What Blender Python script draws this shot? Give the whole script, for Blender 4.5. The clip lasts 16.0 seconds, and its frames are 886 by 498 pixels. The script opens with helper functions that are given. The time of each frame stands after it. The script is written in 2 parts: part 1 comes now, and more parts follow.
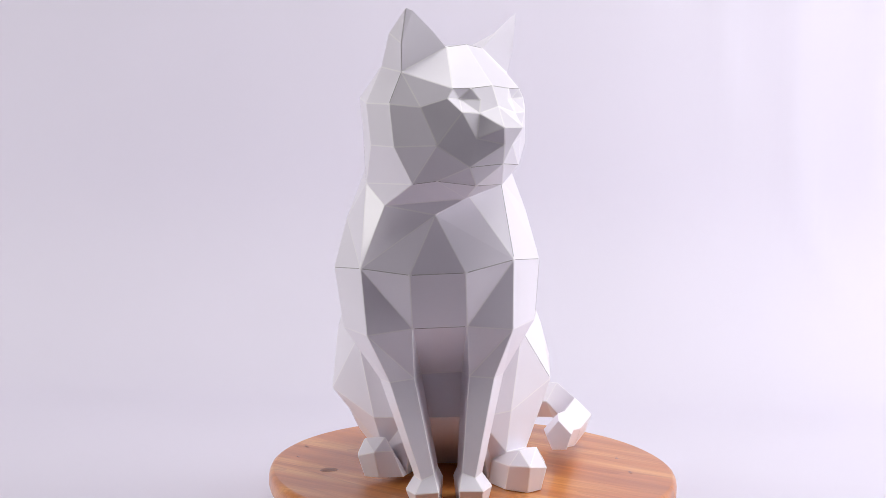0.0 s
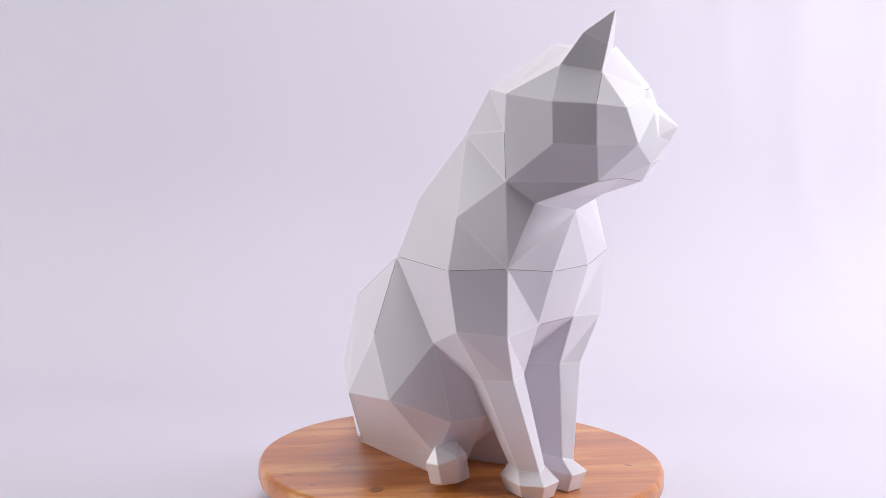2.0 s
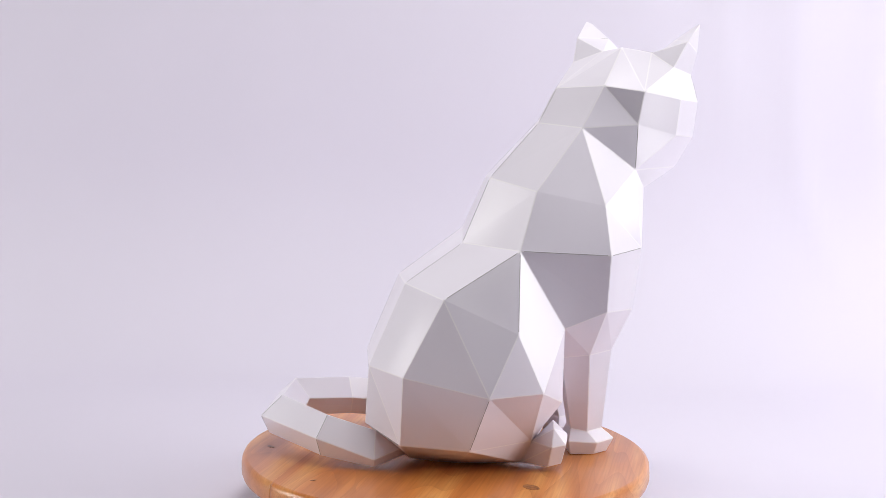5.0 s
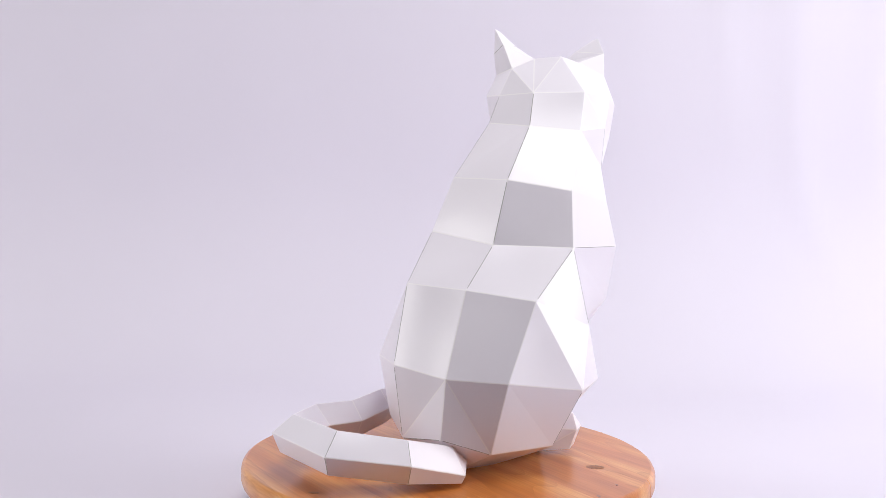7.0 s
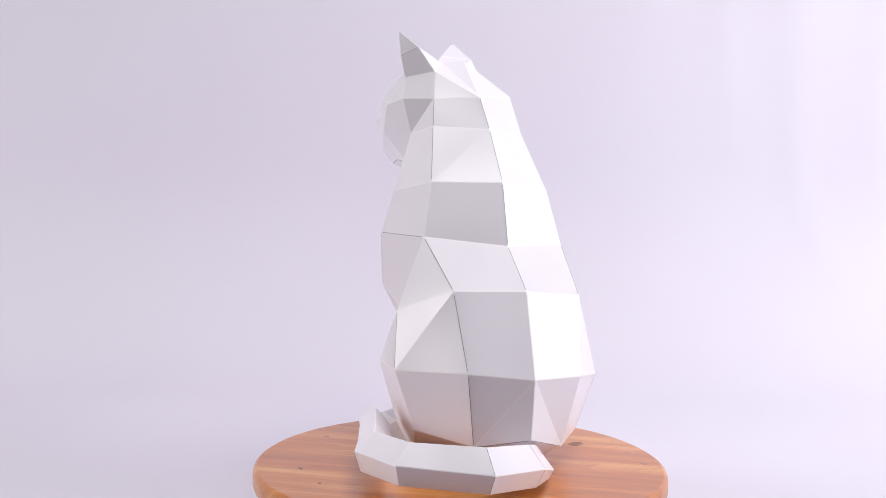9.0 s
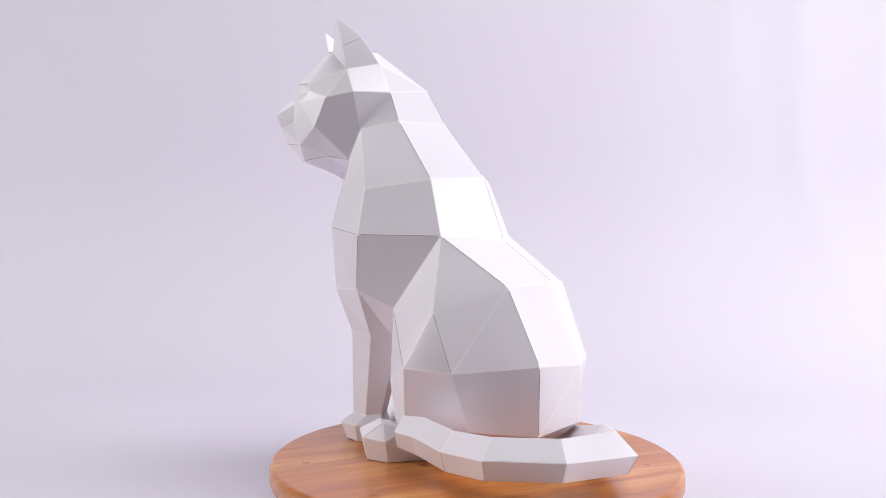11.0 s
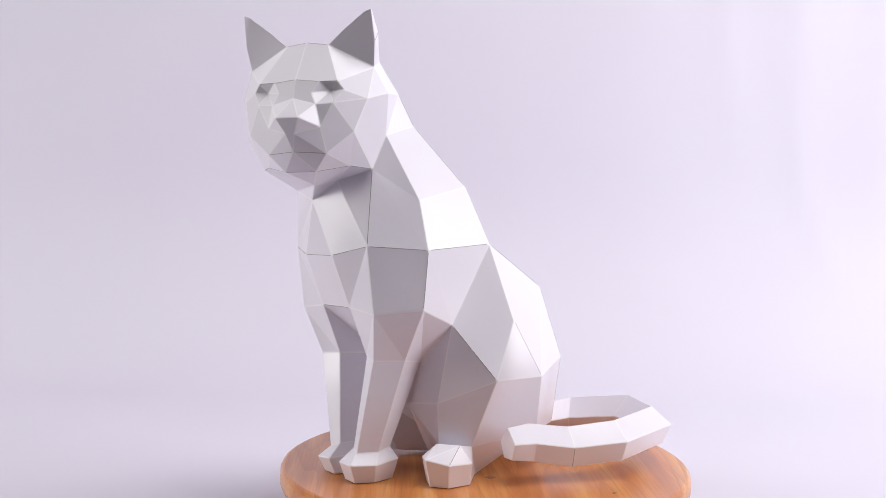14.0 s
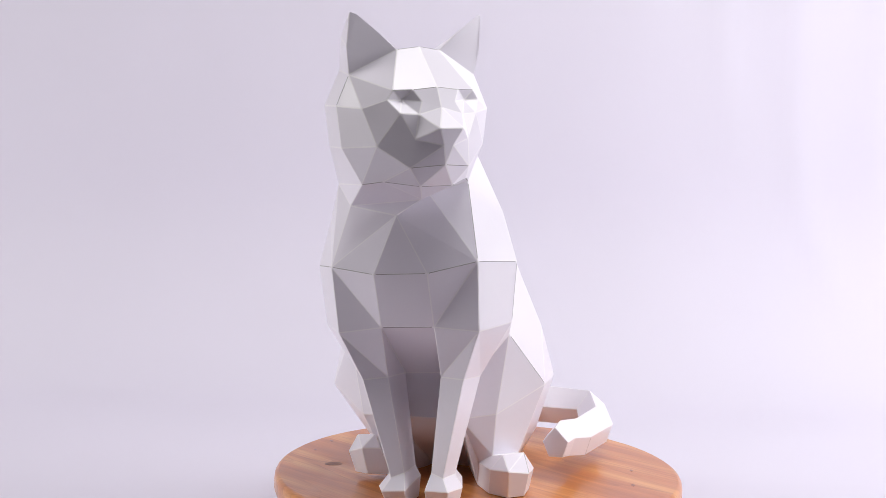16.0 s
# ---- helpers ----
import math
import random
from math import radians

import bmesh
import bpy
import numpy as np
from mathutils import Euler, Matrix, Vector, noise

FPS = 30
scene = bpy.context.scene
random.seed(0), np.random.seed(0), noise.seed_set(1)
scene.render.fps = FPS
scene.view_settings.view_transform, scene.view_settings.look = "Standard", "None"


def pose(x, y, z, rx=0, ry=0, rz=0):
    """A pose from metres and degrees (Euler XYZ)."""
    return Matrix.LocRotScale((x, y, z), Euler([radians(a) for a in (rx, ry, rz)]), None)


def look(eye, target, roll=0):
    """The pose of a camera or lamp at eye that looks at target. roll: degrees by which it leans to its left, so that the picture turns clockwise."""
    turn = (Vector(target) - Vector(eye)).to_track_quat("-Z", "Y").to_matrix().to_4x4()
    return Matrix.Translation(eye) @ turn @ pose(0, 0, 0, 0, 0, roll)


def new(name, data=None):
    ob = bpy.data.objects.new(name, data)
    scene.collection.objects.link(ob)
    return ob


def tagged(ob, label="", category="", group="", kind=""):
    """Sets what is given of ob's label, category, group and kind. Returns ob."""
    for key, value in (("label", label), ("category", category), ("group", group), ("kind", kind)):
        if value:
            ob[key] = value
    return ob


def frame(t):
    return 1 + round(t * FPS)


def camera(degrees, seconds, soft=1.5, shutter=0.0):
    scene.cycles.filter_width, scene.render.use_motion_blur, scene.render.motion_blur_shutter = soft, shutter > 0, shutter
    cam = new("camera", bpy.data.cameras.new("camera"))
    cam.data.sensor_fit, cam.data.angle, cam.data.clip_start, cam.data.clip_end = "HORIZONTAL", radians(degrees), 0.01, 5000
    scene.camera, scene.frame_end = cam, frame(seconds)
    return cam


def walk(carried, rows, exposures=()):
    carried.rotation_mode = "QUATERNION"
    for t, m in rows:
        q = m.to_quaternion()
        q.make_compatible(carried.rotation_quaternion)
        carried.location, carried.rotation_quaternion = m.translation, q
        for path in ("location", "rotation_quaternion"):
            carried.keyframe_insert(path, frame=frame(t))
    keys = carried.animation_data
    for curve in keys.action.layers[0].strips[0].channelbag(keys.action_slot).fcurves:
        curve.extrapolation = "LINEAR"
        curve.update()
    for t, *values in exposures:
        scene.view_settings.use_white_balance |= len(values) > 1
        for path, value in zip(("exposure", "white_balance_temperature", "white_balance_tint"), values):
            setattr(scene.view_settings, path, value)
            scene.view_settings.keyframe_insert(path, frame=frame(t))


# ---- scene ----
cam = camera(40.6, 16.0, soft=0.45)
EYE = Vector((0.0, -1.126, 0.3184))
AHEAD = Vector((-0.02132, 0.99462, -0.10133))
STILL = look(EYE, EYE + AHEAD, 1.01)
# The camera on its head: seconds, degrees panned to the left, degrees tilted down
SWAY = (
    (0.0, -0.094, -0.321),
    (0.5, -0.084, -0.285),
    (1.0, -0.042, -0.148),
    (1.5, -0.004, -0.081),
    (2.0, 0.009, 0.036),
    (2.5, 0.009, 0.117),
    (3.0, -0.022, 0.234),
    (3.5, -0.053, 0.204),
    (4.0, -0.071, 0.260),
    (4.5, -0.093, 0.305),
    (5.0, -0.093, 0.438),
    (5.5, -0.073, 0.504),
    (6.0, -0.057, 0.499),
    (6.5, -0.059, 0.417),
    (7.0, -0.070, 0.305),
    (7.5, -0.071, 0.142),
    (8.0, -0.079, 0.025),
    (8.5, -0.081, 0.041),
    (9.0, -0.047, 0.122),
    (9.5, 0.006, 0.224),
    (10.0, 0.062, 0.321),
    (10.5, 0.112, 0.356),
    (11.0, 0.139, 0.315),
    (11.5, 0.145, 0.249),
    (12.0, 0.143, 0.137),
    (12.5, 0.121, 0.036),
    (13.0, 0.087, 0.020),
    (13.5, 0.083, 0.015),
    (14.0, 0.083, 0.005),
    (14.5, 0.062, -0.051),
    (15.0, 0.030, -0.168),
    (15.5, 0.005, -0.290),
    (16.0, -0.000, -0.438),
)


def camera_pose(row):
    t, left, down = row
    return STILL @ Matrix.Rotation(radians(left), 4, "Y") @ Matrix.Rotation(radians(-down), 4, "X")


walk(cam, [(row[0], camera_pose(row)) for row in SWAY])

# The turntable's way: seconds, degrees turned, shift of its centre in mm (x, y), tilt in degrees (about x, y)
TURNS = (
    (0.0, 3.05, 9.6, 10.7, -0.59, 0.22),
    (0.5, 12.74, 6.8, 10.1, -0.25, 0.44),
    (1.0, 24.07, 3.8, 12.1, -0.20, 0.18),
    (1.5, 35.65, 0.9, 13.7, -0.30, 0.18),
    (2.0, 47.08, -3.4, 13.9, -0.13, 0.15),
    (2.5, 57.53, -5.3, 15.5, -0.18, -0.07),
    (3.0, 68.82, -9.1, 14.5, -0.13, 0.09),
    (3.5, 80.52, -11.8, 12.8, -0.34, -0.03),
    (4.0, 90.82, -13.1, 14.1, 0.04, -0.00),
    (4.5, 101.30, -15.4, 9.9, -0.07, -0.10),
    (5.0, 112.10, -16.0, 5.3, -0.18, 0.06),
    (5.5, 123.18, -16.4, 0.4, -0.33, 0.04),
    (6.0, 134.49, -16.1, -4.0, -0.50, 0.00),
    (6.5, 145.94, -15.0, -7.3, -0.63, -0.05),
    (7.0, 158.05, -13.9, -10.9, -0.75, -0.04),
    (7.5, 168.30, -11.5, -9.2, -0.63, -0.15),
    (8.0, 180.40, -9.0, -10.8, -0.74, -0.11),
    (8.5, 191.45, -6.5, -13.0, -0.48, 0.07),
    (9.0, 202.35, -3.0, -14.0, -0.78, -0.05),
    (9.5, 212.90, -0.0, -15.9, -0.78, -0.05),
    (10.0, 223.23, 3.2, -17.3, -0.85, -0.11),
    (10.5, 233.39, 6.2, -17.6, -0.85, -0.20),
    (11.0, 243.51, 9.0, -16.3, -0.76, -0.29),
    (11.5, 254.14, 11.5, -13.9, -0.48, -0.46),
    (12.0, 264.82, 13.7, -11.2, -0.38, -0.26),
    (12.5, 273.97, 15.7, -6.4, -0.31, -0.30),
    (13.0, 286.66, 16.2, 1.0, 0.13, -0.19),
    (13.5, 297.58, 17.9, -0.1, -0.40, -0.20),
    (14.0, 308.05, 17.7, -0.7, -0.66, -0.02),
    (14.5, 319.70, 17.3, 3.9, -0.55, 0.04),
    (15.0, 329.39, 16.1, 8.0, -0.64, 0.29),
    (15.5, 339.59, 14.5, 6.9, -0.65, 0.19),
    (16.0, 349.87, 12.7, 9.7, -0.62, 0.24),
)


def turn_pose(row):
    t, th, dx, dy, ax, ay = row
    return (Matrix.Translation((dx / 1000, dy / 1000, 0)) @ Matrix.Rotation(radians(ay), 4, "Y")
            @ Matrix.Rotation(radians(ax), 4, "X") @ Matrix.Rotation(radians(th), 4, "Z"))


# ---------------------------------------------------------------- light
FLOOR_Z = -0.062
scene.view_settings.exposure = 0.17
world = bpy.data.worlds.new("studio_air")
scene.world = world
world.use_nodes = True
world.node_tree.nodes["Background"].inputs[0].default_value = (0.9, 0.9, 1.0, 1)
world.node_tree.nodes["Background"].inputs[1].default_value = 0.05


def softbox(name, eye, target, size_x, size_y, watts, colour=(1, 1, 1)):
    lamp = bpy.data.lights.new(name, "AREA")
    lamp.shape, lamp.size, lamp.size_y, lamp.energy, lamp.color = "RECTANGLE", size_x, size_y, watts, colour
    ob = new(name, lamp)
    ob.matrix_world = look(eye, target)
    return ob


softbox("softbox_key", (1.50, -0.15, 0.66), (0.10, 0.50, 0.30), 0.9, 1.1, 17.6, (0.99, 0.975, 1.0))
softbox("softbox_side", (-2.20, -0.28, 0.72), (0.3, -0.75, 0.42), 0.9, 1.2, 26.5, (1.0, 0.98, 0.955))
softbox("ceiling_panel", (0.42, -0.34, 1.95), (0.10, 0.02, 0.2), 1.1, 0.8, 20.0, (1.0, 0.98, 0.985))


# ---------------------------------------------------------------- materials
def material(name, colour=(0.8, 0.8, 0.8), rough=0.6):
    m = bpy.data.materials.new(name)
    m.use_nodes = True
    nt = m.node_tree
    b = nt.nodes["Principled BSDF"]
    b.inputs["Base Color"].default_value = (*colour, 1)
    b.inputs["Roughness"].default_value = rough
    return m, nt, b


def node(nt, kind, **values):
    n = nt.nodes.new(kind)
    for k, v in values.items():
        n.inputs[k].default_value = v
    return n


def ramp(nt, stops):
    n = nt.nodes.new("ShaderNodeValToRGB")
    while len(n.color_ramp.elements) < len(stops):
        n.color_ramp.elements.new(0.5)
    for e, (p, c) in zip(n.color_ramp.elements, stops):
        e.position, e.color = p, (*c, 1)
    return n


def mix(nt, fac, a, b, blend="MIX"):
    n = nt.nodes.new("ShaderNodeMix")
    n.data_type, n.blend_type = "RGBA", blend
    for socket, v in ((n.inputs[0], fac), (n.inputs[6], a), (n.inputs[7], b)):
        if isinstance(v, bpy.types.NodeSocket):
            nt.links.new(v, socket)
        elif isinstance(v, (int, float)):
            socket.default_value = v
        else:
            socket.default_value = (*v, 1)
    return n.outputs[2]


def calc(nt, op, a, b=0.0, c=0.0):
    n = nt.nodes.new("ShaderNodeMath")
    n.operation = op
    for socket, v in zip(n.inputs, (a, b, c)):
        if isinstance(v, bpy.types.NodeSocket):
            nt.links.new(v, socket)
        else:
            socket.default_value = v
    return n.outputs[0]


def paper_material():
    """White card: faint fibres, slight waviness of each panel, satin sheen."""
    m, nt, b = material("white_card", (0.84, 0.82, 0.84), 0.30)
    co = nt.nodes.new("ShaderNodeTexCoord").outputs["Object"]
    fine = node(nt, "ShaderNodeTexNoise", Scale=900.0, Detail=3.0)
    wide = node(nt, "ShaderNodeTexNoise", Scale=8.0, Detail=1.0)
    for n in (fine, wide):
        nt.links.new(co, n.inputs["Vector"])
    tone = mix(nt, wide.outputs[0], (0.802, 0.772, 0.842), (0.838, 0.806, 0.878))
    nt.links.new(tone, b.inputs["Base Color"])
    wave = node(nt, "ShaderNodeBump", Strength=0.9, Distance=0.014)
    nt.links.new(wide.outputs[0], wave.inputs["Height"])
    grain = node(nt, "ShaderNodeBump", Strength=0.06, Distance=0.0004)
    nt.links.new(fine.outputs[0], grain.inputs["Height"])
    nt.links.new(wave.outputs[0], grain.inputs["Normal"])
    nt.links.new(grain.outputs[0], b.inputs["Normal"])
    b.inputs["Specular IOR Level"].default_value = 0.6
    return m


def pine_material():
    """Varnished pine: grain along x, growth rings, dark knots, glued boards."""
    m, nt, b = material("varnished_pine", (0.6, 0.33, 0.14), 0.3)
    co = nt.nodes.new("ShaderNodeTexCoord").outputs["Object"]
    rnd = nt.nodes.new("ShaderNodeObjectInfo").outputs["Random"]
    shift = nt.nodes.new("ShaderNodeCombineXYZ")
    nt.links.new(calc(nt, "MULTIPLY", rnd, 3.1), shift.inputs[0])
    nt.links.new(calc(nt, "MULTIPLY", rnd, 17.0), shift.inputs[2])
    add = nt.nodes.new("ShaderNodeVectorMath")
    nt.links.new(co, add.inputs[0])
    nt.links.new(shift.outputs[0], add.inputs[1])
    squash = nt.nodes.new("ShaderNodeMapping")
    squash.inputs["Scale"].default_value = (1.6, 11.0, 11.0)
    nt.links.new(add.outputs[0], squash.inputs["Vector"])
    field = node(nt, "ShaderNodeTexNoise", Scale=1.0, Detail=1.5)
    nt.links.new(squash.outputs[0], field.inputs["Vector"])
    # growth rings: contour lines of a stretched field, so that they run along the board and close into flames
    saw = calc(nt, "FRACT", calc(nt, "MULTIPLY", field.outputs[0], 19.0))
    late = calc(nt, "POWER", saw, 2.6)
    streak = nt.nodes.new("ShaderNodeMapping")
    streak.inputs["Scale"].default_value = (14.0, 520.0, 520.0)
    nt.links.new(add.outputs[0], streak.inputs["Vector"])
    fibre = node(nt, "ShaderNodeTexNoise", Scale=1.0, Detail=4.0)
    nt.links.new(streak.outputs[0], fibre.inputs["Vector"])
    broad = node(nt, "ShaderNodeTexNoise", Scale=7.0, Detail=2.0)
    nt.links.new(squash.outputs[0], broad.inputs["Vector"])
    long = nt.nodes.new("ShaderNodeMapping")
    long.inputs["Scale"].default_value = (3.0, 34.0, 34.0)
    nt.links.new(add.outputs[0], long.inputs["Vector"])
    band = node(nt, "ShaderNodeTexNoise", Scale=1.0, Detail=3.0)
    nt.links.new(long.outputs[0], band.inputs["Vector"])
    heart = ramp(nt, [(0.32, (0.40, 0.098, 0.013)), (0.50, (0.58, 0.178, 0.030)), (0.70, (0.78, 0.37, 0.105))])
    nt.links.new(band.outputs[0], heart.inputs[0])
    tone = mix(nt, calc(nt, "MULTIPLY", rnd, 0.30), heart.outputs[0], (0.66, 0.32, 0.11))
    depth = calc(nt, "MULTIPLY", late, calc(nt, "MULTIPLY_ADD", broad.outputs[0], 2.0, -0.35))
    held = nt.nodes.new("ShaderNodeClamp")
    nt.links.new(depth, held.inputs[0])
    tone = mix(nt, calc(nt, "MULTIPLY", held.outputs[0], 0.5), tone, (0.32, 0.085, 0.013))
    grain = ramp(nt, [(0.42, (0, 0, 0)), (0.72, (0.40, 0.40, 0.40))])
    nt.links.new(fibre.outputs[0], grain.inputs[0])
    tone = mix(nt, grain.outputs[0], tone, (0.34, 0.095, 0.016))
    blotch = node(nt, "ShaderNodeTexNoise", Scale=9.0, Detail=3.0)
    nt.links.new(co, blotch.inputs["Vector"])
    tone = mix(nt, calc(nt, "MULTIPLY", blotch.outputs[0], 0.15), tone, (0.64, 0.27, 0.065))
    nt.links.new(tone, b.inputs["Base Color"])
    bump = node(nt, "ShaderNodeBump", Strength=0.12, Distance=0.0006)
    nt.links.new(fibre.outputs[0], bump.inputs["Height"])
    nt.links.new(bump.outputs[0], b.inputs["Normal"])
    rough = calc(nt, "MULTIPLY_ADD", blotch.outputs[0], 0.20, 0.30)
    nt.links.new(rough, b.inputs["Roughness"])
    b.inputs["Coat Weight"].default_value = 0.6
    b.inputs["Coat Roughness"].default_value = 0.2
    b.inputs["Specular IOR Level"].default_value = 0.35
    return m


def knot_material():
    m, nt, b = material("pine_knot", (0.2, 0.08, 0.04), 0.4)
    co = nt.nodes.new("ShaderNodeTexCoord").outputs["Object"]
    n = node(nt, "ShaderNodeTexNoise", Scale=240.0, Detail=3.0)
    nt.links.new(co, n.inputs["Vector"])
    r = ramp(nt, [(0.3, (0.15, 0.055, 0.020)), (0.7, (0.36, 0.14, 0.045))])
    nt.links.new(n.outputs[0], r.inputs[0])
    nt.links.new(r.outputs[0], b.inputs["Base Color"])
    return m


def cloth_material():
    """Matt lilac-white backdrop with faint folds and mottling."""
    m, nt, b = material("backdrop_cloth", (0.74, 0.71, 0.82), 0.9)
    co = nt.nodes.new("ShaderNodeTexCoord").outputs["Object"]
    mottle = node(nt, "ShaderNodeTexNoise", Scale=3.0, Detail=3.0)
    weave = node(nt, "ShaderNodeTexNoise", Scale=700.0, Detail=2.0)
    for n in (mottle, weave):
        nt.links.new(co, n.inputs["Vector"])
    tone = mix(nt, mottle.outputs[0], (0.690, 0.662, 0.750), (0.725, 0.695, 0.788))
    nt.links.new(tone, b.inputs["Base Color"])
    bump = node(nt, "ShaderNodeBump", Strength=0.08, Distance=0.0004)
    nt.links.new(weave.outputs[0], bump.inputs["Height"])
    nt.links.new(bump.outputs[0], b.inputs["Normal"])
    b.inputs["Specular IOR Level"].default_value = 0.15
    return m


def plaster_material():
    m, nt, b = material("wall_paint", (0.3, 0.29, 0.3), 0.9)
    co = nt.nodes.new("ShaderNodeTexCoord").outputs["Object"]
    n = node(nt, "ShaderNodeTexNoise", Scale=5.0, Detail=4.0)
    nt.links.new(co, n.inputs["Vector"])
    nt.links.new(mix(nt, n.outputs[0], (0.15, 0.132, 0.148), (0.19, 0.168, 0.188)), b.inputs["Base Color"])
    return m


def boards_material():
    m, nt, b = material("floor_laminate", (0.3, 0.28, 0.26), 0.6)
    co = nt.nodes.new("ShaderNodeTexCoord").outputs["Object"]
    n = node(nt, "ShaderNodeTexNoise", Scale=6.0, Detail=5.0)
    nt.links.new(co, n.inputs["Vector"])
    nt.links.new(mix(nt, n.outputs[0], (0.13, 0.115, 0.105), (0.19, 0.17, 0.155)), b.inputs["Base Color"])
    return m


def plain_material(name, low, high, rough):
    m, nt, b = material(name, low, rough)
    co = nt.nodes.new("ShaderNodeTexCoord").outputs["Object"]
    n = node(nt, "ShaderNodeTexNoise", Scale=120.0, Detail=3.0)
    nt.links.new(co, n.inputs["Vector"])
    nt.links.new(mix(nt, n.outputs[0], low, high), b.inputs["Base Color"])
    return m


# folds: pale raw card core, with the highlight along them put into the colour
CARD_FOLD_HIGHLIGHT = plain_material("card_fold_highlight", (0.88, 0.855, 0.89), (0.92, 0.90, 0.925), 0.45)
# dark tone that paints the shade in the gaps between glued sheets
SEAM_SHADE = plain_material("seam_shade", (0.14, 0.13, 0.14), (0.62, 0.60, 0.61), 0.8)
CARD, PINE, KNOT, CLOTH, PLASTER, BOARDS = (paper_material(), pine_material(), knot_material(), cloth_material(),
                                            plaster_material(), boards_material())


def part(name, bm, mat, parent=None, label=""):
    me = bpy.data.meshes.new(name)
    bm.to_mesh(me)
    bm.free()
    me.materials.append(mat)
    ob = new(name, me)
    if parent:
        ob.parent = parent
    if label:
        ob["label"] = label
    return ob


def box(bm, x0, x1, y0, y1, z0, z1):
    vs = [bm.verts.new((x, y, z)) for x in (x0, x1) for y in (y0, y1) for z in (z0, z1)]
    for f in ((0, 1, 3, 2), (4, 6, 7, 5), (0, 4, 5, 1), (2, 3, 7, 6), (0, 2, 6, 4), (1, 5, 7, 3)):
        bm.faces.new([vs[i] for i in f])


# ---------------------------------------------------------------- the unseen studio room, added round the set
ROOM_Z0, ROOM_Z1 = -0.84, 2.40


# out of view: dark surfaces added to hold down the bounced fill light
def room():
    for name, dims in (("wall_north", (-2.6, 2.6, 1.9, 2.0)), ("wall_south", (-2.6, 2.6, -2.7, -2.6)),
                       ("wall_east", (2.6, 2.7, -2.6, 1.9)), ("wall_west", (-2.7, -2.6, -2.6, 1.9))):
        bm = bmesh.new()
        box(bm, *dims, ROOM_Z0, ROOM_Z1)
        tagged(part(name, bm, PLASTER), "unseen plain grey studio wall, added to limit bounced light", "wall", kind="structure")
    bm = bmesh.new()
    box(bm, -2.7, 2.7, -2.7, 2.0, ROOM_Z0 - 0.1, ROOM_Z0)
    tagged(part("floor", bm, BOARDS), "unseen plain dull studio floor, added to limit bounced light", "floor", kind="structure")
    bm = bmesh.new()
    box(bm, -2.7, 2.7, -2.7, 2.0, ROOM_Z1, ROOM_Z1 + 0.1)
    tagged(part("ceiling", bm, PLASTER), "unseen plain grey ceiling, added to limit bounced light", "ceiling", kind="structure")


def backdrop():
    """One sheet that lies on the table and sweeps up behind it, with soft folds."""
    bm = bmesh.new()
    nu, rad, y_flat, top = 180, 0.30, 0.54, 1.75
    prof = [(-0.36 + (y_flat + 0.36) * i / 20, FLOOR_Z) for i in range(21)]
    prof += [(y_flat + rad * math.sin(a), FLOOR_Z + rad * (1 - math.cos(a))) for a in [math.pi / 2 * i / 14 for i in range(1, 15)]]
    prof += [(y_flat + rad, FLOOR_Z + rad + (top - rad) * i / 30) for i in range(1, 31)]
    rows = []
    for j, (y, z) in enumerate(prof):
        up = min(1.0, max(0.0, (z - FLOOR_Z) / 0.32))
        row = []
        for i in range(nu + 1):
            x = -1.5 + 3.0 * i / nu
            fold = 0.007 * noise.noise(Vector((x * 3.2 + 0.15 * z, 3.1, z * 0.9))) + 0.0025 * noise.noise(Vector((x * 9.0 + z * 1.5, 7.7, z * 1.6)))
            # the slack right side: one long slanting pleat and two softer ones beside it
            crease = 0.50 + 0.42 * max(0.0, 0.22 - z) - 0.05 * max(0.0, z - 0.22)
            fold += 0.0080 * math.exp(-((x - crease - 0.035) / 0.026) ** 2) * (0.45 + 0.55 * math.exp(-((z - 0.12) / 0.16) ** 2))
            fold += 0.0042 * math.exp(-((x - 0.425 + 0.10 * (z - 0.3)) / 0.022) ** 2) * min(1.0, max(0.0, (z - 0.15) * 3))
            fold += 0.0075 * math.exp(-((x - 0.66) / 0.035) ** 2) * min(1.0, max(0.0, (z - 0.05) * 4))
            flat = 0.0012 * noise.noise(Vector((x * 5, y * 5, 2.0)))
            row.append(bm.verts.new((x, y - fold * up, z + flat * (1 - up))))
        rows.append(row)
    for a, c in zip(rows, rows[1:]):
        for i in range(nu):
            f = bm.faces.new((a[i], a[i + 1], c[i + 1], c[i]))
            f.smooth = True
    ob = part("backdrop", bm, CLOTH)
    solid = ob.modifiers.new("thickness", "SOLIDIFY")
    solid.thickness, solid.offset = 0.0012, -1.0
    tagged(ob, "smooth lilac-white photo backdrop sweeping up behind the table", "backdrop", kind="structure")


def table():
    thing = tagged(new("table"), "plain grey table under the backdrop sheet", "table")
    thing.location = (0, -0.05, ROOM_Z0)
    z1 = FLOOR_Z - 0.004 - ROOM_Z0
    bm = bmesh.new()
    box(bm, -1.3, 1.3, -0.66, 0.66, z1 - 0.03, z1)
    part("tabletop", bm, PLASTER, thing)
    for x in (-1.2, 1.2):
        for y in (-0.58, 0.58):
            bm = bmesh.new()
            box(bm, x - 0.03, x + 0.03, y - 0.03, y + 0.03, 0, z1 - 0.03)
            part("leg", bm, PLASTER, thing)


room()
backdrop()
table()

# ---------------------------------------------------------------- the round board on its stand
DISC_R, DISC_T = 0.195, 0.021
GRAIN = radians(146.0)


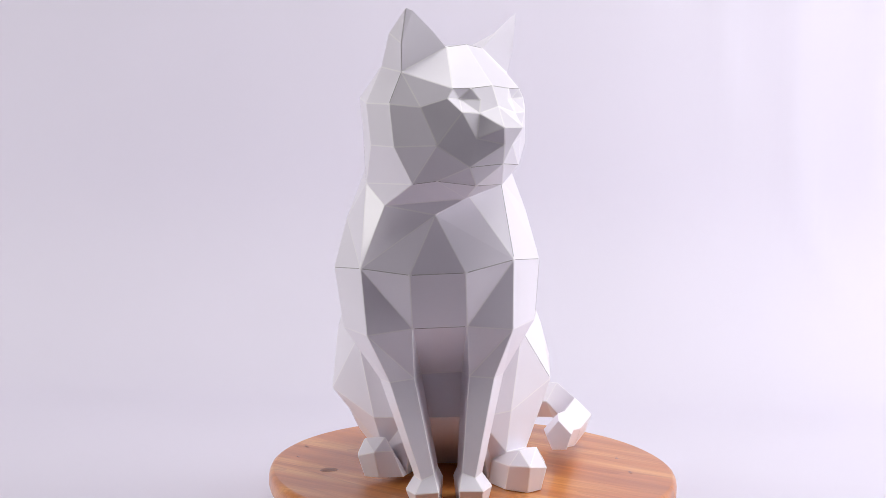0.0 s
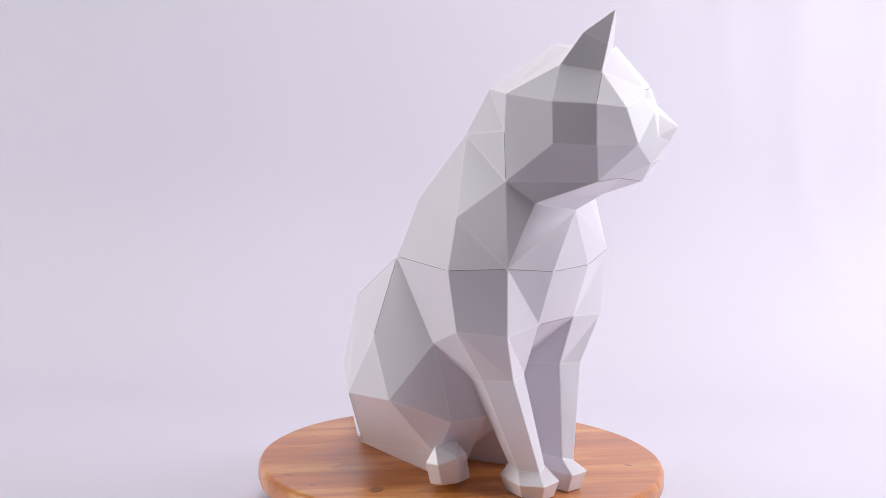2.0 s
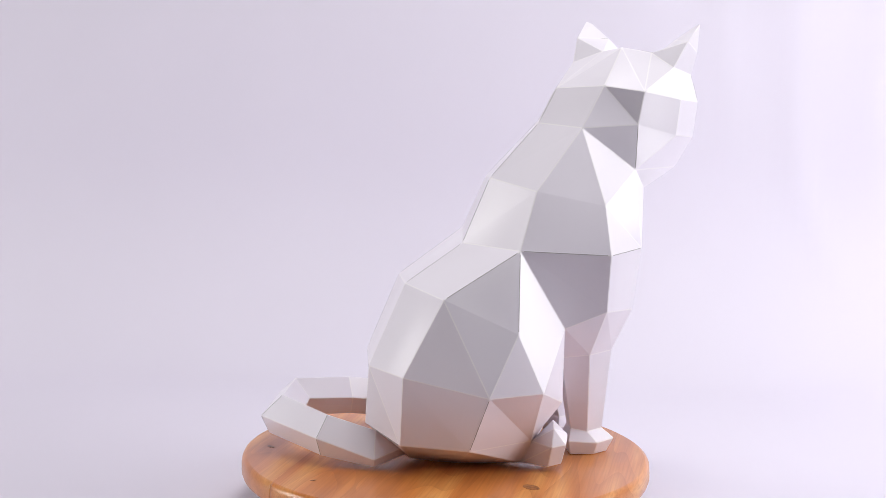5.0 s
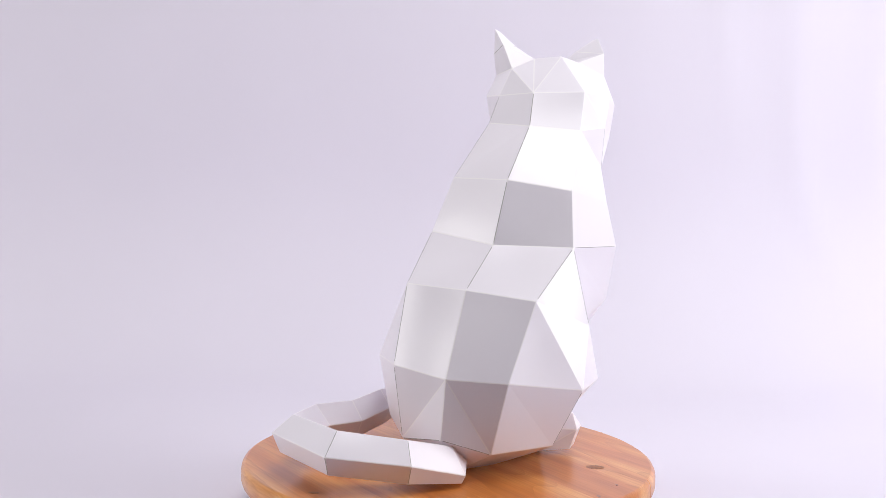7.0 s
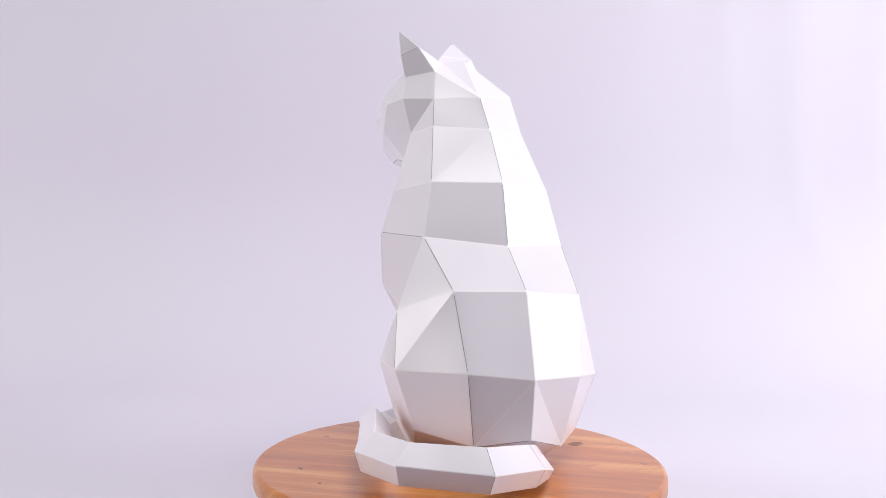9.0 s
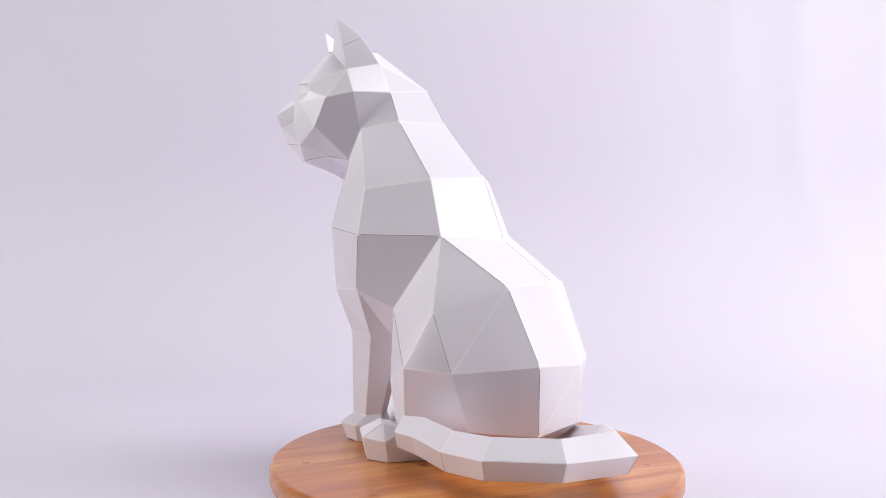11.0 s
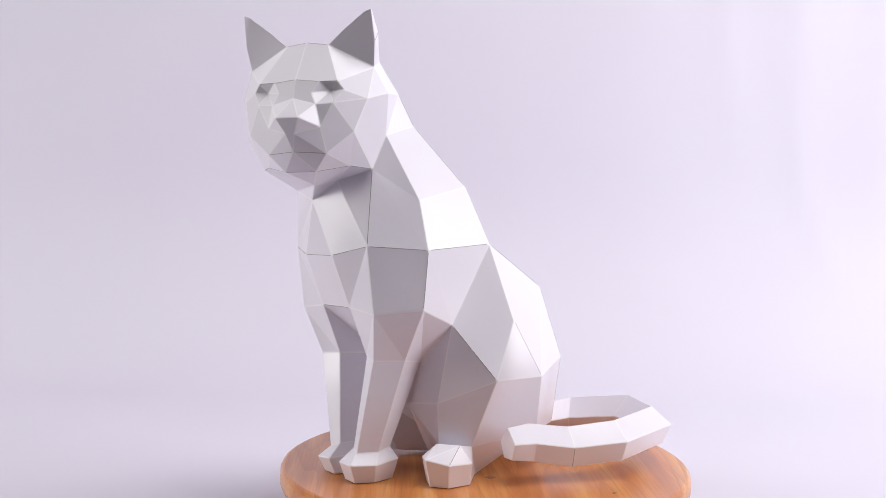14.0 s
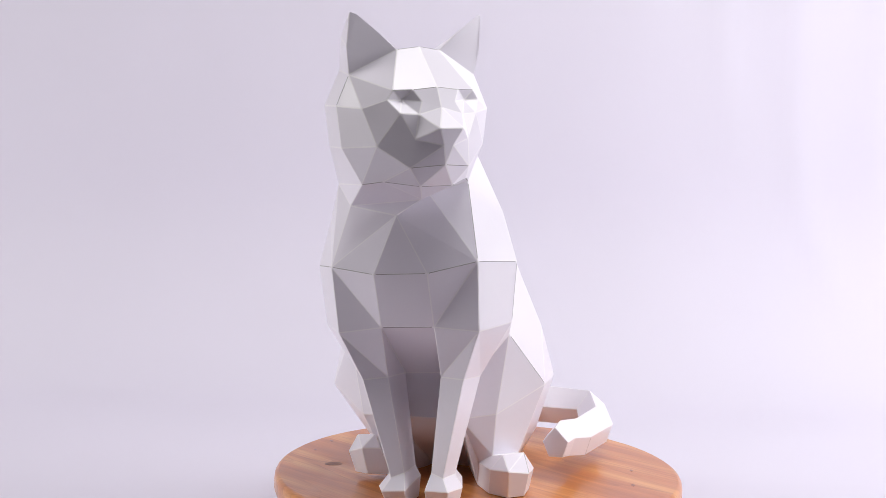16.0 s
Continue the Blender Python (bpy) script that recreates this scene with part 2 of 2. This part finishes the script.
def disc_section(y):
    """Half length of the round board at the offset y across the grain."""
    return math.sqrt(max(0.0, DISC_R ** 2 - y * y))


def turntable():
    thing = tagged(new("wooden_turntable"), "round varnished pine board with dark knots, slowly turning", "turntable")
    edge = [(0.0, 0.0), (-0.0045, 0.0), (-0.0018, -0.0016), (-0.0005, -0.0042), (0.0, -0.0075), (0.0, -0.0150), (-0.0012, -0.0185), (-0.0045, -DISC_T)]
    cuts = (-0.195, -0.121, -0.043, 0.036, 0.112, 0.195)
    for k, (y0, y1) in enumerate(zip(cuts, cuts[1:])):
        bm = bmesh.new()
        steps = 40
        lines = []
        for i in range(steps + 1):
            y = y0 + (y1 - y0) * i / steps
            line = []
            for inset, z in edge[1:]:
                r = DISC_R + inset
                h = math.sqrt(max(0.0, r * r - min(abs(y), r) ** 2))
                yy = max(-r, min(r, y))
                line.append((h, yy, z))
            lines.append([bm.verts.new((-h, yy, z)) for h, yy, z in reversed(line)] + [bm.verts.new((h, yy, z)) for h, yy, z in line])
        n = len(lines[0])
        half = n // 2
        for a, c in zip(lines, lines[1:]):
            for j in range(n - 1):
                f = bm.faces.new((a[j], c[j], c[j + 1], a[j + 1]))
                f.smooth = j not in (half - 1,)
            bm.faces.new((a[n - 1], c[n - 1], c[0], a[0]))
        for end in (lines[0], lines[-1]):
            bm.faces.new(end)
        bmesh.ops.remove_doubles(bm, verts=bm.verts, dist=1e-6)
        bmesh.ops.recalc_face_normals(bm, faces=bm.faces)
        ob = part("board", bm, PINE, thing)
        ob.rotation_euler = (0, 0, GRAIN)
    # knots: place on the board in mm, length and width in mm, turn in degrees
    for x, y, a, c, turn in ((-137, -27, 8.5, 6.0, 20), (48, -32, 5.5, 3.5, 60), (57, 159, 5.0, 3.0, 10), (-61, 148, 3.0, 1.6, 100),
                             (150, -22, 4.0, 1.8, 95), (146, 29, 3.0, 1.5, 95), (-165, 60, 3.5, 1.8, 115), (-170, 20, 2.5, 1.3, 115), (95, -130, 4.0, 2.0, 115)):
        bm = bmesh.new()
        rim = []
        for i in range(18):
            w = 2 * math.pi * i / 18
            wob = 1 + 0.12 * noise.noise(Vector((math.cos(w) * 2, math.sin(w) * 2, x)))
            rim.append(bm.verts.new((a * wob * math.cos(w) / 1000, c * wob * math.sin(w) / 1000, 0.00015)))
        low = [bm.verts.new((v.co.x, v.co.y, -0.0008)) for v in rim]
        bm.faces.new(rim)
        for i in range(18):
            bm.faces.new((rim[i - 1], low[i - 1], low[i], rim[i]))
        ob = part("knot", bm, KNOT, thing)
        ob.location, ob.rotation_euler = (x / 1000, y / 1000, 0.0), (0, 0, radians(turn))
    return thing


def stand():
    bm = bmesh.new()
    prof = ((0.0, FLOOR_Z + 0.0005), (0.115, FLOOR_Z + 0.0005), (0.12, FLOOR_Z + 0.004), (0.12, -0.040), (0.116, -0.036), (0.0, -0.036))
    rings = []
    for r, z in prof:
        rings.append([bm.verts.new((r * math.cos(2 * math.pi * i / 64), r * math.sin(2 * math.pi * i / 64), z)) for i in range(64)] if r else [bm.verts.new((0, 0, z))])
    for a, c in zip(rings, rings[1:]):
        for i in range(64):
            vs = {a[i % len(a)], a[(i + 1) % len(a)], c[(i + 1) % len(c)], c[i % len(c)]}
            order = [v for v in dict.fromkeys((a[i % len(a)], a[(i + 1) % len(a)], c[(i + 1) % len(c)], c[i % len(c)]))]
            if len(vs) >= 3:
                bm.faces.new(order)
    bmesh.ops.recalc_face_normals(bm, faces=bm.faces)
    tagged(part("turntable_stand", bm, PLASTER), "low round grey stand under the wooden board", "stand")


# ---------------------------------------------------------------- the folded-card cat
HEAD_TURN, HEAD_LEAN, HEAD_OFF = 39.02, 2.72, -117.3
LEAN, TWIST, MIDDLE = 3.58, -1.05, -26.7


def side_frame(turn, lean, off):
    """Where a symmetric form stands on the board: its left-right axis, turned and leaning, and its middle plane's offset in mm."""
    ex = Vector((math.cos(radians(lean)) * math.cos(radians(turn)), math.cos(radians(lean)) * math.sin(radians(turn)), math.sin(radians(lean))))
    ez = (Vector((0, 0, 1)) - ex * ex.z).normalized()
    ey = ez.cross(ex)
    m = Matrix((ex, ey, ez)).transposed().to_4x4()
    m.translation = ex * (off / 1000)
    return m


CAT_PLACE = side_frame(TWIST, LEAN, MIDDLE)
HEAD_PLACE = CAT_PLACE.inverted() @ side_frame(HEAD_TURN, HEAD_LEAN, HEAD_OFF)


def ground(x):
    """Height of the board, in mm, in the leaning cat's own space."""
    return 1.67 - 0.0625 * x + 0.4


class Fold:
    """A paper model: named corners in mm, and panels between them."""

    def __init__(self):
        self.bm, self.at = bmesh.new(), {}

    def corner(self, name, co):
        self.at[name] = self.bm.verts.new(Vector(co) / 1000)

    def panel(self, names):
        vs = [self.at[n] for n in names]
        if len(set(vs)) > 2 and not self.bm.faces.get(vs):
            self.bm.faces.new(vs)

    def both(self, text):
        """Panels of the left side, and of the right: a trailing '_' marks a corner that has a twin."""
        for words in text.split(","):
            ws = words.split()
            self.panel([w[:-1] + "L" if w.endswith("_") else w for w in ws])
            self.panel([w[:-1] + "R" if w.endswith("_") else w for w in reversed(ws)])

    def one(self, text):
        for words in text.split(","):
            self.panel(words.split())

    def flatten(self, most=0.003):
        """Card panels are flat: ease the corners of the many-sided ones into a plane, by three millimetres at most."""
        first = {v: v.co.copy() for v in self.bm.verts}
        for _ in range(120):
            push = {}
            for face in self.bm.faces:
                if len(face.verts) > 3:
                    face.normal_update()
                    c = face.calc_center_median()
                    for v in face.verts:
                        push.setdefault(v, []).append(face.normal * face.normal.dot(c - v.co))
            for v, ds in push.items():
                v.co += sum(ds, Vector()) / len(ds) * 0.6
                gone = v.co - first[v]
                if gone.length > most:
                    v.co = first[v] + gone.normalized() * most


def twins(fold, place=None, shift=(0, 0, 0), **corners):
    for name, (x, y, z) in corners.items():
        for side, s in (("L", 1), ("R", -1)):
            co = Vector((s * x, y, z)) + Vector(shift)
            fold.corner(name + side, (place @ (co / 1000)) * 1000 if place else co)


def middle(fold, place=None, **corners):
    for name, co in corners.items():
        fold.corner(name, (place @ (Vector(co) / 1000)) * 1000 if place else co)


def cat_trunk(f):
    """Back, chest and haunches; rows are named from the nape down to the rump."""
    twins(f, back2=(47, -91, 315), back3=(59, -43, 264), back4=(71, -22, 212), back5=(63, 42, 167), back6=(53, 72, 98), back7=(45, 72, 33))
    middle(f, spine2=(-4, -64, 320), spine3=(-3, -21, 264), spine4=(-3, 1, 206), spine5=(-2, 57, 171), spine6=(-3, 90, 96), spine7=(-3, 91, 42))
    twins(f, throat=(57, -141, 280), side3=(79, -102, 251), side4=(92, -104, 207), side5=(81, -108, 157))
    f.corner("chest4L", (62, -150, 210))
    f.corner("chest4R", (-62.5, -147, 210))
    twins(f, chest5=(59, -143, 154), front4=(23, -162, 204), front5=(23, -145, 157))
    middle(f, bib=(0, -167, 253))
    f.corner("jowlL", (26, -157, 270))
    f.corner("jowlR", (-41, -159, 262))
    twins(f, flank=(77, -70, 138), hip=(97, -17, 142), knee=(104, -41, 88), thigh=(101, 12, 90), rump=(84, 18, 33), shin=(63, -79, 68), belly=(31, -91, 68))
    twins(f, elbow_front=(47, -136, 109), elbow_out=(56, -106, 107), elbow_back=(42, -84, 107), elbow_in=(15, -90, 109), elbow_near=(26, -127, 111))
    f.both("spine2 spine3 back3_ back2_, spine3 spine4 back4_ back3_, spine4 spine5 back5_ back4_, spine5 spine6 back6_ back5_")
    f.both("spine6 back7_ back6_, spine6 spine7 back7_")
    f.both("back3_ back4_ side4_ side3_, bib jowl_ chest4_, jowl_ throat_ chest4_, bib chest4_ front4_")
    f.one("throatL side3L side4L chest4L, chest4R side3R throatR, chest4R side4R side3R")
    f.one("bib front4L front4R, front4L front5L front5R front4R, front5L elbow_inL elbow_inR front5R")
    f.both("side4_ back4_ flank_ side5_, chest4_ side4_ side5_ chest5_, front4_ chest4_ front5_, chest4_ chest5_ front5_")
    f.both("flank_ back4_ hip_ knee_, back4_ back5_ hip_, hip_ thigh_ knee_, hip_ back5_ thigh_, back5_ back6_ thigh_, thigh_ back6_ back7_ rump_")
    f.both("front5_ chest5_ elbow_near_, chest5_ elbow_front_ elbow_near_, chest5_ side5_ elbow_out_ elbow_front_, side5_ flank_ elbow_back_ elbow_out_")
    f.both("front5_ elbow_near_ elbow_in_, flank_ knee_ shin_, flank_ shin_ belly_ elbow_back_, elbow_back_ belly_ elbow_in_")
    f.one("elbow_inL bellyL bellyR elbow_inR")


def cat_haunch_feet(f):
    """The lower thighs, the base on the board and the hind paws (the right one is lifted a little)."""
    def short(y):
        return -61 + (y + 62) * 0.6

    for side, s, dx, dz in (("L", 1, 0, 0), ("R", -1, -12, 15)):
        def put(name, x, y, z):
            f.corner(name + side, (s * (x + dx), y if s > 0 else short(y), z + dz))
        put("toe_in", 56, -94, 23)
        put("toe_front", 75, -102, 23)
        put("toe_out", 91, -88, 18)
        put("toe_side", 91, -63, 17)
        put("toe_back", 60, -38, 17)
        put("instep_in", 68, -84, 33)
        put("instep_out", 84, -71, 32)
        if s > 0:
            put("instep_back", 73, -52, 29)
        else:
            f.corner("instep_backR", (-54, -51, 33))
        for name, x, y in (("sole_in", 53, -86), ("sole_front", 72, -96), ("sole_out", 85, -85), ("sole_side", 86, -62), ("sole_back", 60, -37), ("sole_heel", 44 if s < 0 else 39, -60 if s < 0 else -64)):
            low = ground(s * (x + dx))
            f.corner(name + side, (s * (x + dx), y if s > 0 else short(y), low + (0 if s > 0 else 6)))
        for name, x, y in (("base_mid", 16, 4), ("base_end", 6, 48)):
            f.corner(name + side, (s * x, y, ground(s * x)))
    f.corner("instep_heelL", (54, -73, 31))
    f.corner("toe_heelL", (43, -68, 21))
    f.one("shinR instep_backR kneeR, instep_inR instep_outR instep_backR, shinR bellyR instep_backR, bellyR sole_heelR instep_backR")
    f.one("instep_inR instep_backR sole_heelR, instep_inR sole_heelR sole_inR toe_inR")
    f.one("shinL kneeL instep_backL instep_heelL, instep_inL instep_heelL instep_backL instep_outL, shinL instep_heelL bellyL, bellyL instep_heelL toe_heelL")
    f.one("bellyL toe_heelL sole_heelL, toe_heelL instep_heelL instep_inL toe_inL, toe_inL sole_inL sole_heelL toe_heelL")
    f.both("knee_ thigh_ rump_ instep_back_")
    f.both("instep_back_ rump_ sole_back_, rump_ base_mid_ sole_back_, rump_ back7_ base_end_ base_mid_, back7_ spine7 base_end_")
    f.both("instep_in_ instep_out_ toe_front_, instep_out_ toe_out_ toe_front_, instep_in_ toe_front_ toe_in_, instep_out_ toe_side_ toe_out_")
    f.both("instep_out_ instep_back_ toe_side_, instep_back_ sole_back_ toe_side_, toe_in_ toe_front_ sole_front_ sole_in_, toe_front_ toe_out_ sole_out_ sole_front_")
    f.both("toe_out_ toe_side_ sole_side_ sole_out_, toe_side_ sole_back_ sole_side_, sole_in_ sole_front_ sole_out_ sole_side_ sole_back_ sole_heel_")
    f.both("belly_ sole_heel_ base_mid_, sole_heel_ sole_back_ base_mid_")
    f.one("spine7 base_endL base_endR, bellyL base_midL base_midR bellyR, base_midL base_endL base_endR base_midR")


def cat_forelegs(f):
    twins(f, shift=(2, 0, 0), wrist_near=(11, -140, 29), wrist_front=(22, -140, 27), wrist_out=(31, -124, 26), wrist_back=(25, -106, 29), wrist_in=(9, -112, 30))
    twins(f, shift=(2, 0, 0), paw_near=(7, -153, 20), paw_front=(29, -152, 17), paw_out=(37, -131, 16), paw_back=(32, -104, 18), paw_in=(6, -108, 20))
    for side, s in (("L", 1), ("R", -1)):
        for name, x, y in (("pad_near", 7, -146), ("pad_front", 26, -147), ("pad_out", 33, -130), ("pad_back", 28, -108), ("pad_in", 8, -112)):
            f.corner(name + side, (s * x + 2, y, ground(s * x + 2)))
    around = ("near", "front", "out", "back", "in", "near")
    for a, c in zip(around, around[1:]):
        f.both(f"elbow_{a}_ elbow_{c}_ wrist_{c}_ wrist_{a}_, wrist_{a}_ wrist_{c}_ paw_{c}_ paw_{a}_, paw_{a}_ paw_{c}_ pad_{c}_ pad_{a}_")
    f.both("pad_near_ pad_front_ pad_out_ pad_back_ pad_in_")


def cat_head(f):
    """The head, turned to its left; it shares the neck's corners with the trunk."""
    h = HEAD_PLACE
    twins(f, h, ear_tip=(50.5, -127, 420), ear_top=(59, -123, 418), ear_inner=(32, -126, 406), ear_outer=(61, -123, 392), ear_ridge=(57, -102, 399))
    twins(f, h, ear_low=(55, -119, 372), ear_rear=(53, -83, 375), ear_near=(20, -127, 388), ear_nook=(23, -92, 392))
    twins(f, h, cheekbone=(66, -113, 346), temple=(53.5, -136, 344), cheek=(49, -148, 315), jaw_mid=(37, -134, 287), lip=(26, -160, 298), chin=(14, -154, 283))
    twins(f, h, eye1=(20, -156, 358), eye2=(35, -153, 359), eye3=(41, -152, 351), eye4=(33, -160, 340), eye5=(19, -164, 339), eye6=(14, -158.5, 348), pupil=(27.5, -150.5, 350))
    twins(f, h, nose_top=(10, -182, 328), nose_low=(4, -176, 315), muzzle=(23, -165, 320))
    middle(f, h, brow=(0, -157, 359), crown=(0, -129, 390), crown_rear=(0, -79, 396), bridge=(0, -167, 345), mouth=(0, -170, 300), chin_low=(1, -125, 271))
    middle(f, h, nape=(46, -34, 353), nape_sideL=(64, -78, 348), nape_sideR=(-7, -27, 356), nape_out=(-39, -42, 353), back_cheek=(-63, -78, 349))
    middle(f, h, neck_sideL=(62, -104, 312), neck_sideR=(-38, -40, 323), low_cheek=(-60, -80, 315), jaw_cheek=(-62, -114, 314), jaw=(-47, -117, 285))
    # ears
    f.both("ear_tip_ ear_inner_ ear_near_ ear_low_ ear_outer_ ear_top_, ear_top_ ear_outer_ ear_ridge_, ear_outer_ ear_low_ ear_rear_ ear_ridge_")
    f.both("ear_tip_ ear_top_ ear_ridge_ ear_inner_, ear_inner_ ear_ridge_ ear_nook_ ear_near_, ear_ridge_ ear_rear_ ear_nook_")
    # crown and brow
    f.both("crown ear_near_ ear_nook_ crown_rear, crown brow eye1_ eye2_ ear_near_, ear_near_ eye2_ ear_low_, ear_low_ eye2_ eye3_ temple_")
    f.both("temple_ eye3_ eye4_, temple_ eye4_ cheek_, ear_low_ temple_ cheekbone_")
    f.both("eye1_ eye2_ pupil_, eye2_ eye3_ pupil_, eye3_ eye4_ pupil_, eye4_ eye5_ pupil_, eye5_ eye6_ pupil_, eye6_ eye1_ pupil_")
    # muzzle and chin
    f.both("brow eye1_ eye6_ bridge, eye6_ eye5_ bridge, bridge eye5_ nose_top_, eye5_ eye4_ muzzle_, eye5_ muzzle_ nose_top_, eye4_ cheek_ muzzle_")
    f.both("nose_top_ muzzle_ nose_low_, nose_low_ muzzle_ lip_, muzzle_ cheek_ lip_, nose_low_ lip_ mouth, mouth lip_ chin_, cheek_ jaw_mid_ lip_, lip_ jaw_mid_ chin_, jaw_mid_ chin_low chin_")
    f.one("bridge nose_topL nose_topR, nose_topL nose_lowL nose_lowR nose_topR, nose_lowL mouth nose_lowR, mouth chinL chinR, chinL chin_low chinR")
    # left cheek and nape
    f.one("cheekL throatL jaw_midL, templeL cheekboneL neck_sideL throatL cheekL, ear_lowL ear_rearL nape_sideL cheekboneL, cheekboneL nape_sideL neck_sideL")
    f.one("nape_sideL back2L neck_sideL, neck_sideL back2L back3L side3L, neck_sideL side3L throatL, jaw_midL throatL jowlL, jaw_midL jowlL chin_low, chin_low jowlL bib")
    f.one("ear_nookL nape ear_rearL, ear_rearL nape nape_sideL, crown_rear nape ear_nookL, nape spine2 back2L nape_sideL")
    # right cheek and nape
    f.one("crown_rear nape nape_sideR, crown_rear nape_sideR nape_out, crown_rear nape_out ear_nookR, ear_nookR nape_out ear_rearR, ear_rearR nape_out back_cheek")
    f.one("nape nape_sideR back2R spine2, nape_sideR nape_out neck_sideR, nape_sideR neck_sideR back2R, nape_out back_cheek low_cheek neck_sideR")
    f.one("neck_sideR low_cheek throatR, back_cheek cheekboneR jaw_cheek low_cheek, ear_rearR back_cheek cheekboneR ear_lowR, cheekboneR templeR cheekR jaw_cheek")
    f.one("jaw_cheek cheekR jaw, low_cheek jaw_cheek jaw throatR, jaw jowlR throatR, back2R neck_sideR throatR, back2R throatR side3R, back2R side3R back3R")
    f.one("cheekR jaw_midR jaw, jaw jaw_midR chin_low, jaw chin_low jowlR, jowlR chin_low bib")


# the tail's end under the rump, pinched to a low outer corner
TAIL_ROOT = ((0, 1), (1, -0.4), (0.9, -0.7), (-0.55, -1), (-1, 0.03))


def cat_tail(f):
    """A five-sided tube, ridge upward, that curls round the left side to a blunt tip."""
    # middle of the tube under its ridge, half width, half height, in mm
    path = ((-6, 50, 20, 7, 8), (-10, 62, 20, 8, 10), (-12, 83, 21, 16, 17), (14, 122, 28, 18, 18), (66, 153, 33, 21, 18), (125, 127, 33, 18, 18), (136, 68, 28, 17, 18), (121, 24, 26, 15, 18), (110, -13, 33, 14, 17), (108, -36, 34, 12, 14))
    rings = []
    for i, (x, y, z, wide, high) in enumerate(path):
        a, c = Vector(path[max(i - 1, 0)][:2]), Vector(path[min(i + 1, len(path) - 1)][:2])
        way = (c - a).normalized()
        out = Vector((way.y, -way.x)) * -1
        ring = []
        for k, (u, v) in enumerate(((0, 1), (1, 0.03), (0.55, -1), (-0.55, -1), (-1, 0.03)) if i != 2 else TAIL_ROOT):
            name = f"tail{i}_{k}"
            f.corner(name, (x + out.x * wide * u, y + out.y * wide * u, z + high * v))
            ring.append(name)
        rings.append(ring)
    for a, c in zip(rings, rings[1:]):
        for k in range(5):
            f.panel((a[k], a[(k + 1) % 5], c[(k + 1) % 5], c[k]))
    f.panel(rings[-1])
    f.panel(rings[0][::-1])


SEAMS = ("back4L back5L back6L back7L", "back4R hipR", "nape spine2 spine3 spine4 spine5", "ear_nookL nape",
         "back4L side4L chest4L front4L front4R chest4R side4R back4R", "hipL thighL", "flankL kneeL", "throatL chest4L", "side4L side5L",
         "front5L front5R", "throatR neck_sideR", "throatR jowlR bib", "jaw jaw_midR chinR chinL jaw_midL throatL", "lipR mouth lipL",
         "elbow_frontR elbow_nearR elbow_inR", "elbow_nearL elbow_inL", "elbow_frontR elbow_outR elbow_backR", "back4R back5R",
         "spine4 back4L", "spine4 back4R", "ear_innerL ear_ridgeL ear_outerL", "ear_lowR cheekboneR", "eye2R eye1R brow eye1L eye2L",
         "ear_nearL crown ear_nearR", "nape_sideL back2L back3L", "instep_outL toe_outL", "tail4_0 tail4_1 tail4_2", "tail7_0 tail7_1 tail7_2", "tail3_0 tail3_1 tail3_2", "rumpR thighR", "back7L spine7 back7R")


def cat_seams(f):
    """Thin lines where the separate sheets of card meet, the gaps' shade put in as dark colour: three-sided threads let
    into the folds.
    """
    for chain in SEAMS:
        words = chain.split()
        for a, c in zip(words, words[1:]):
            p, q = f.at[a].co.copy(), f.at[c].co.copy()
            way = (q - p).normalized()
            near = [face.normal for face in f.at[a].link_faces if f.at[c] in face.verts]
            out = sum(near, Vector()).normalized() if near else Vector((0, 0, 1))
            side = way.cross(out).normalized()
            ends = []
            for spot in (p.lerp(q, 0.04), p.lerp(q, 0.96)):
                ends.append([f.bm.verts.new(spot + d) for d in (side * 0.00032, side * -0.00032, out * -0.0012)])
            for i in range(3):
                face = f.bm.faces.new((ends[0][i - 1], ends[0][i], ends[1][i], ends[1][i - 1]))
                face.material_index = 2


# panels of card that have sprung a little out of their plane, and by how many mm
BULGES = (("hipL thighL kneeL", 3.6), ("back4R back5R hipR", 0.9), ("bib jowlR chest4R", 1.4), ("flankR kneeR shinR", 1.0))


def cat_bulges(f):
    for corners, rise in BULGES:
        vs = {f.at[name] for name in corners.split()}
        for face in [face for face in f.bm.faces if set(face.verts) == vs]:
            face.normal_update()
            made = bmesh.ops.poke(f.bm, faces=[face], offset=rise / 1000)
            for piece in made["faces"]:
                piece.smooth = True


def cat():
    f = Fold()
    cat_trunk(f)
    cat_haunch_feet(f)
    cat_forelegs(f)
    cat_head(f)
    cat_tail(f)
    f.flatten()
    bmesh.ops.recalc_face_normals(f.bm, faces=f.bm.faces)
    weight = f.bm.edges.layers.float.new("bevel_weight_edge")
    for e in f.bm.edges:
        if len(e.link_faces) == 2 and e.calc_face_angle(0.0) > radians(5.0):
            e[weight] = 1.0
    cat_bulges(f)
    cat_seams(f)
    ob = part("paper_cat", f.bm, CARD)
    ob.data.materials.append(CARD_FOLD_HIGHLIGHT)
    ob.data.materials.append(SEAM_SHADE)
    bevel = ob.modifiers.new("fold_radius", "BEVEL")
    bevel.width, bevel.segments, bevel.limit_method, bevel.material = 0.00055, 1, "WEIGHT", 1
    tagged(ob, "white faceted paper cat sculpture sitting upright on a round board", "cat sculpture")
    return ob


BOARD = turntable()
stand()
CAT = cat()


def motions():
    rows = [(row[0], turn_pose(row)) for row in TURNS]
    walk(BOARD, rows)
    walk(CAT, [(t, m @ CAT_PLACE) for t, m in rows])


motions()
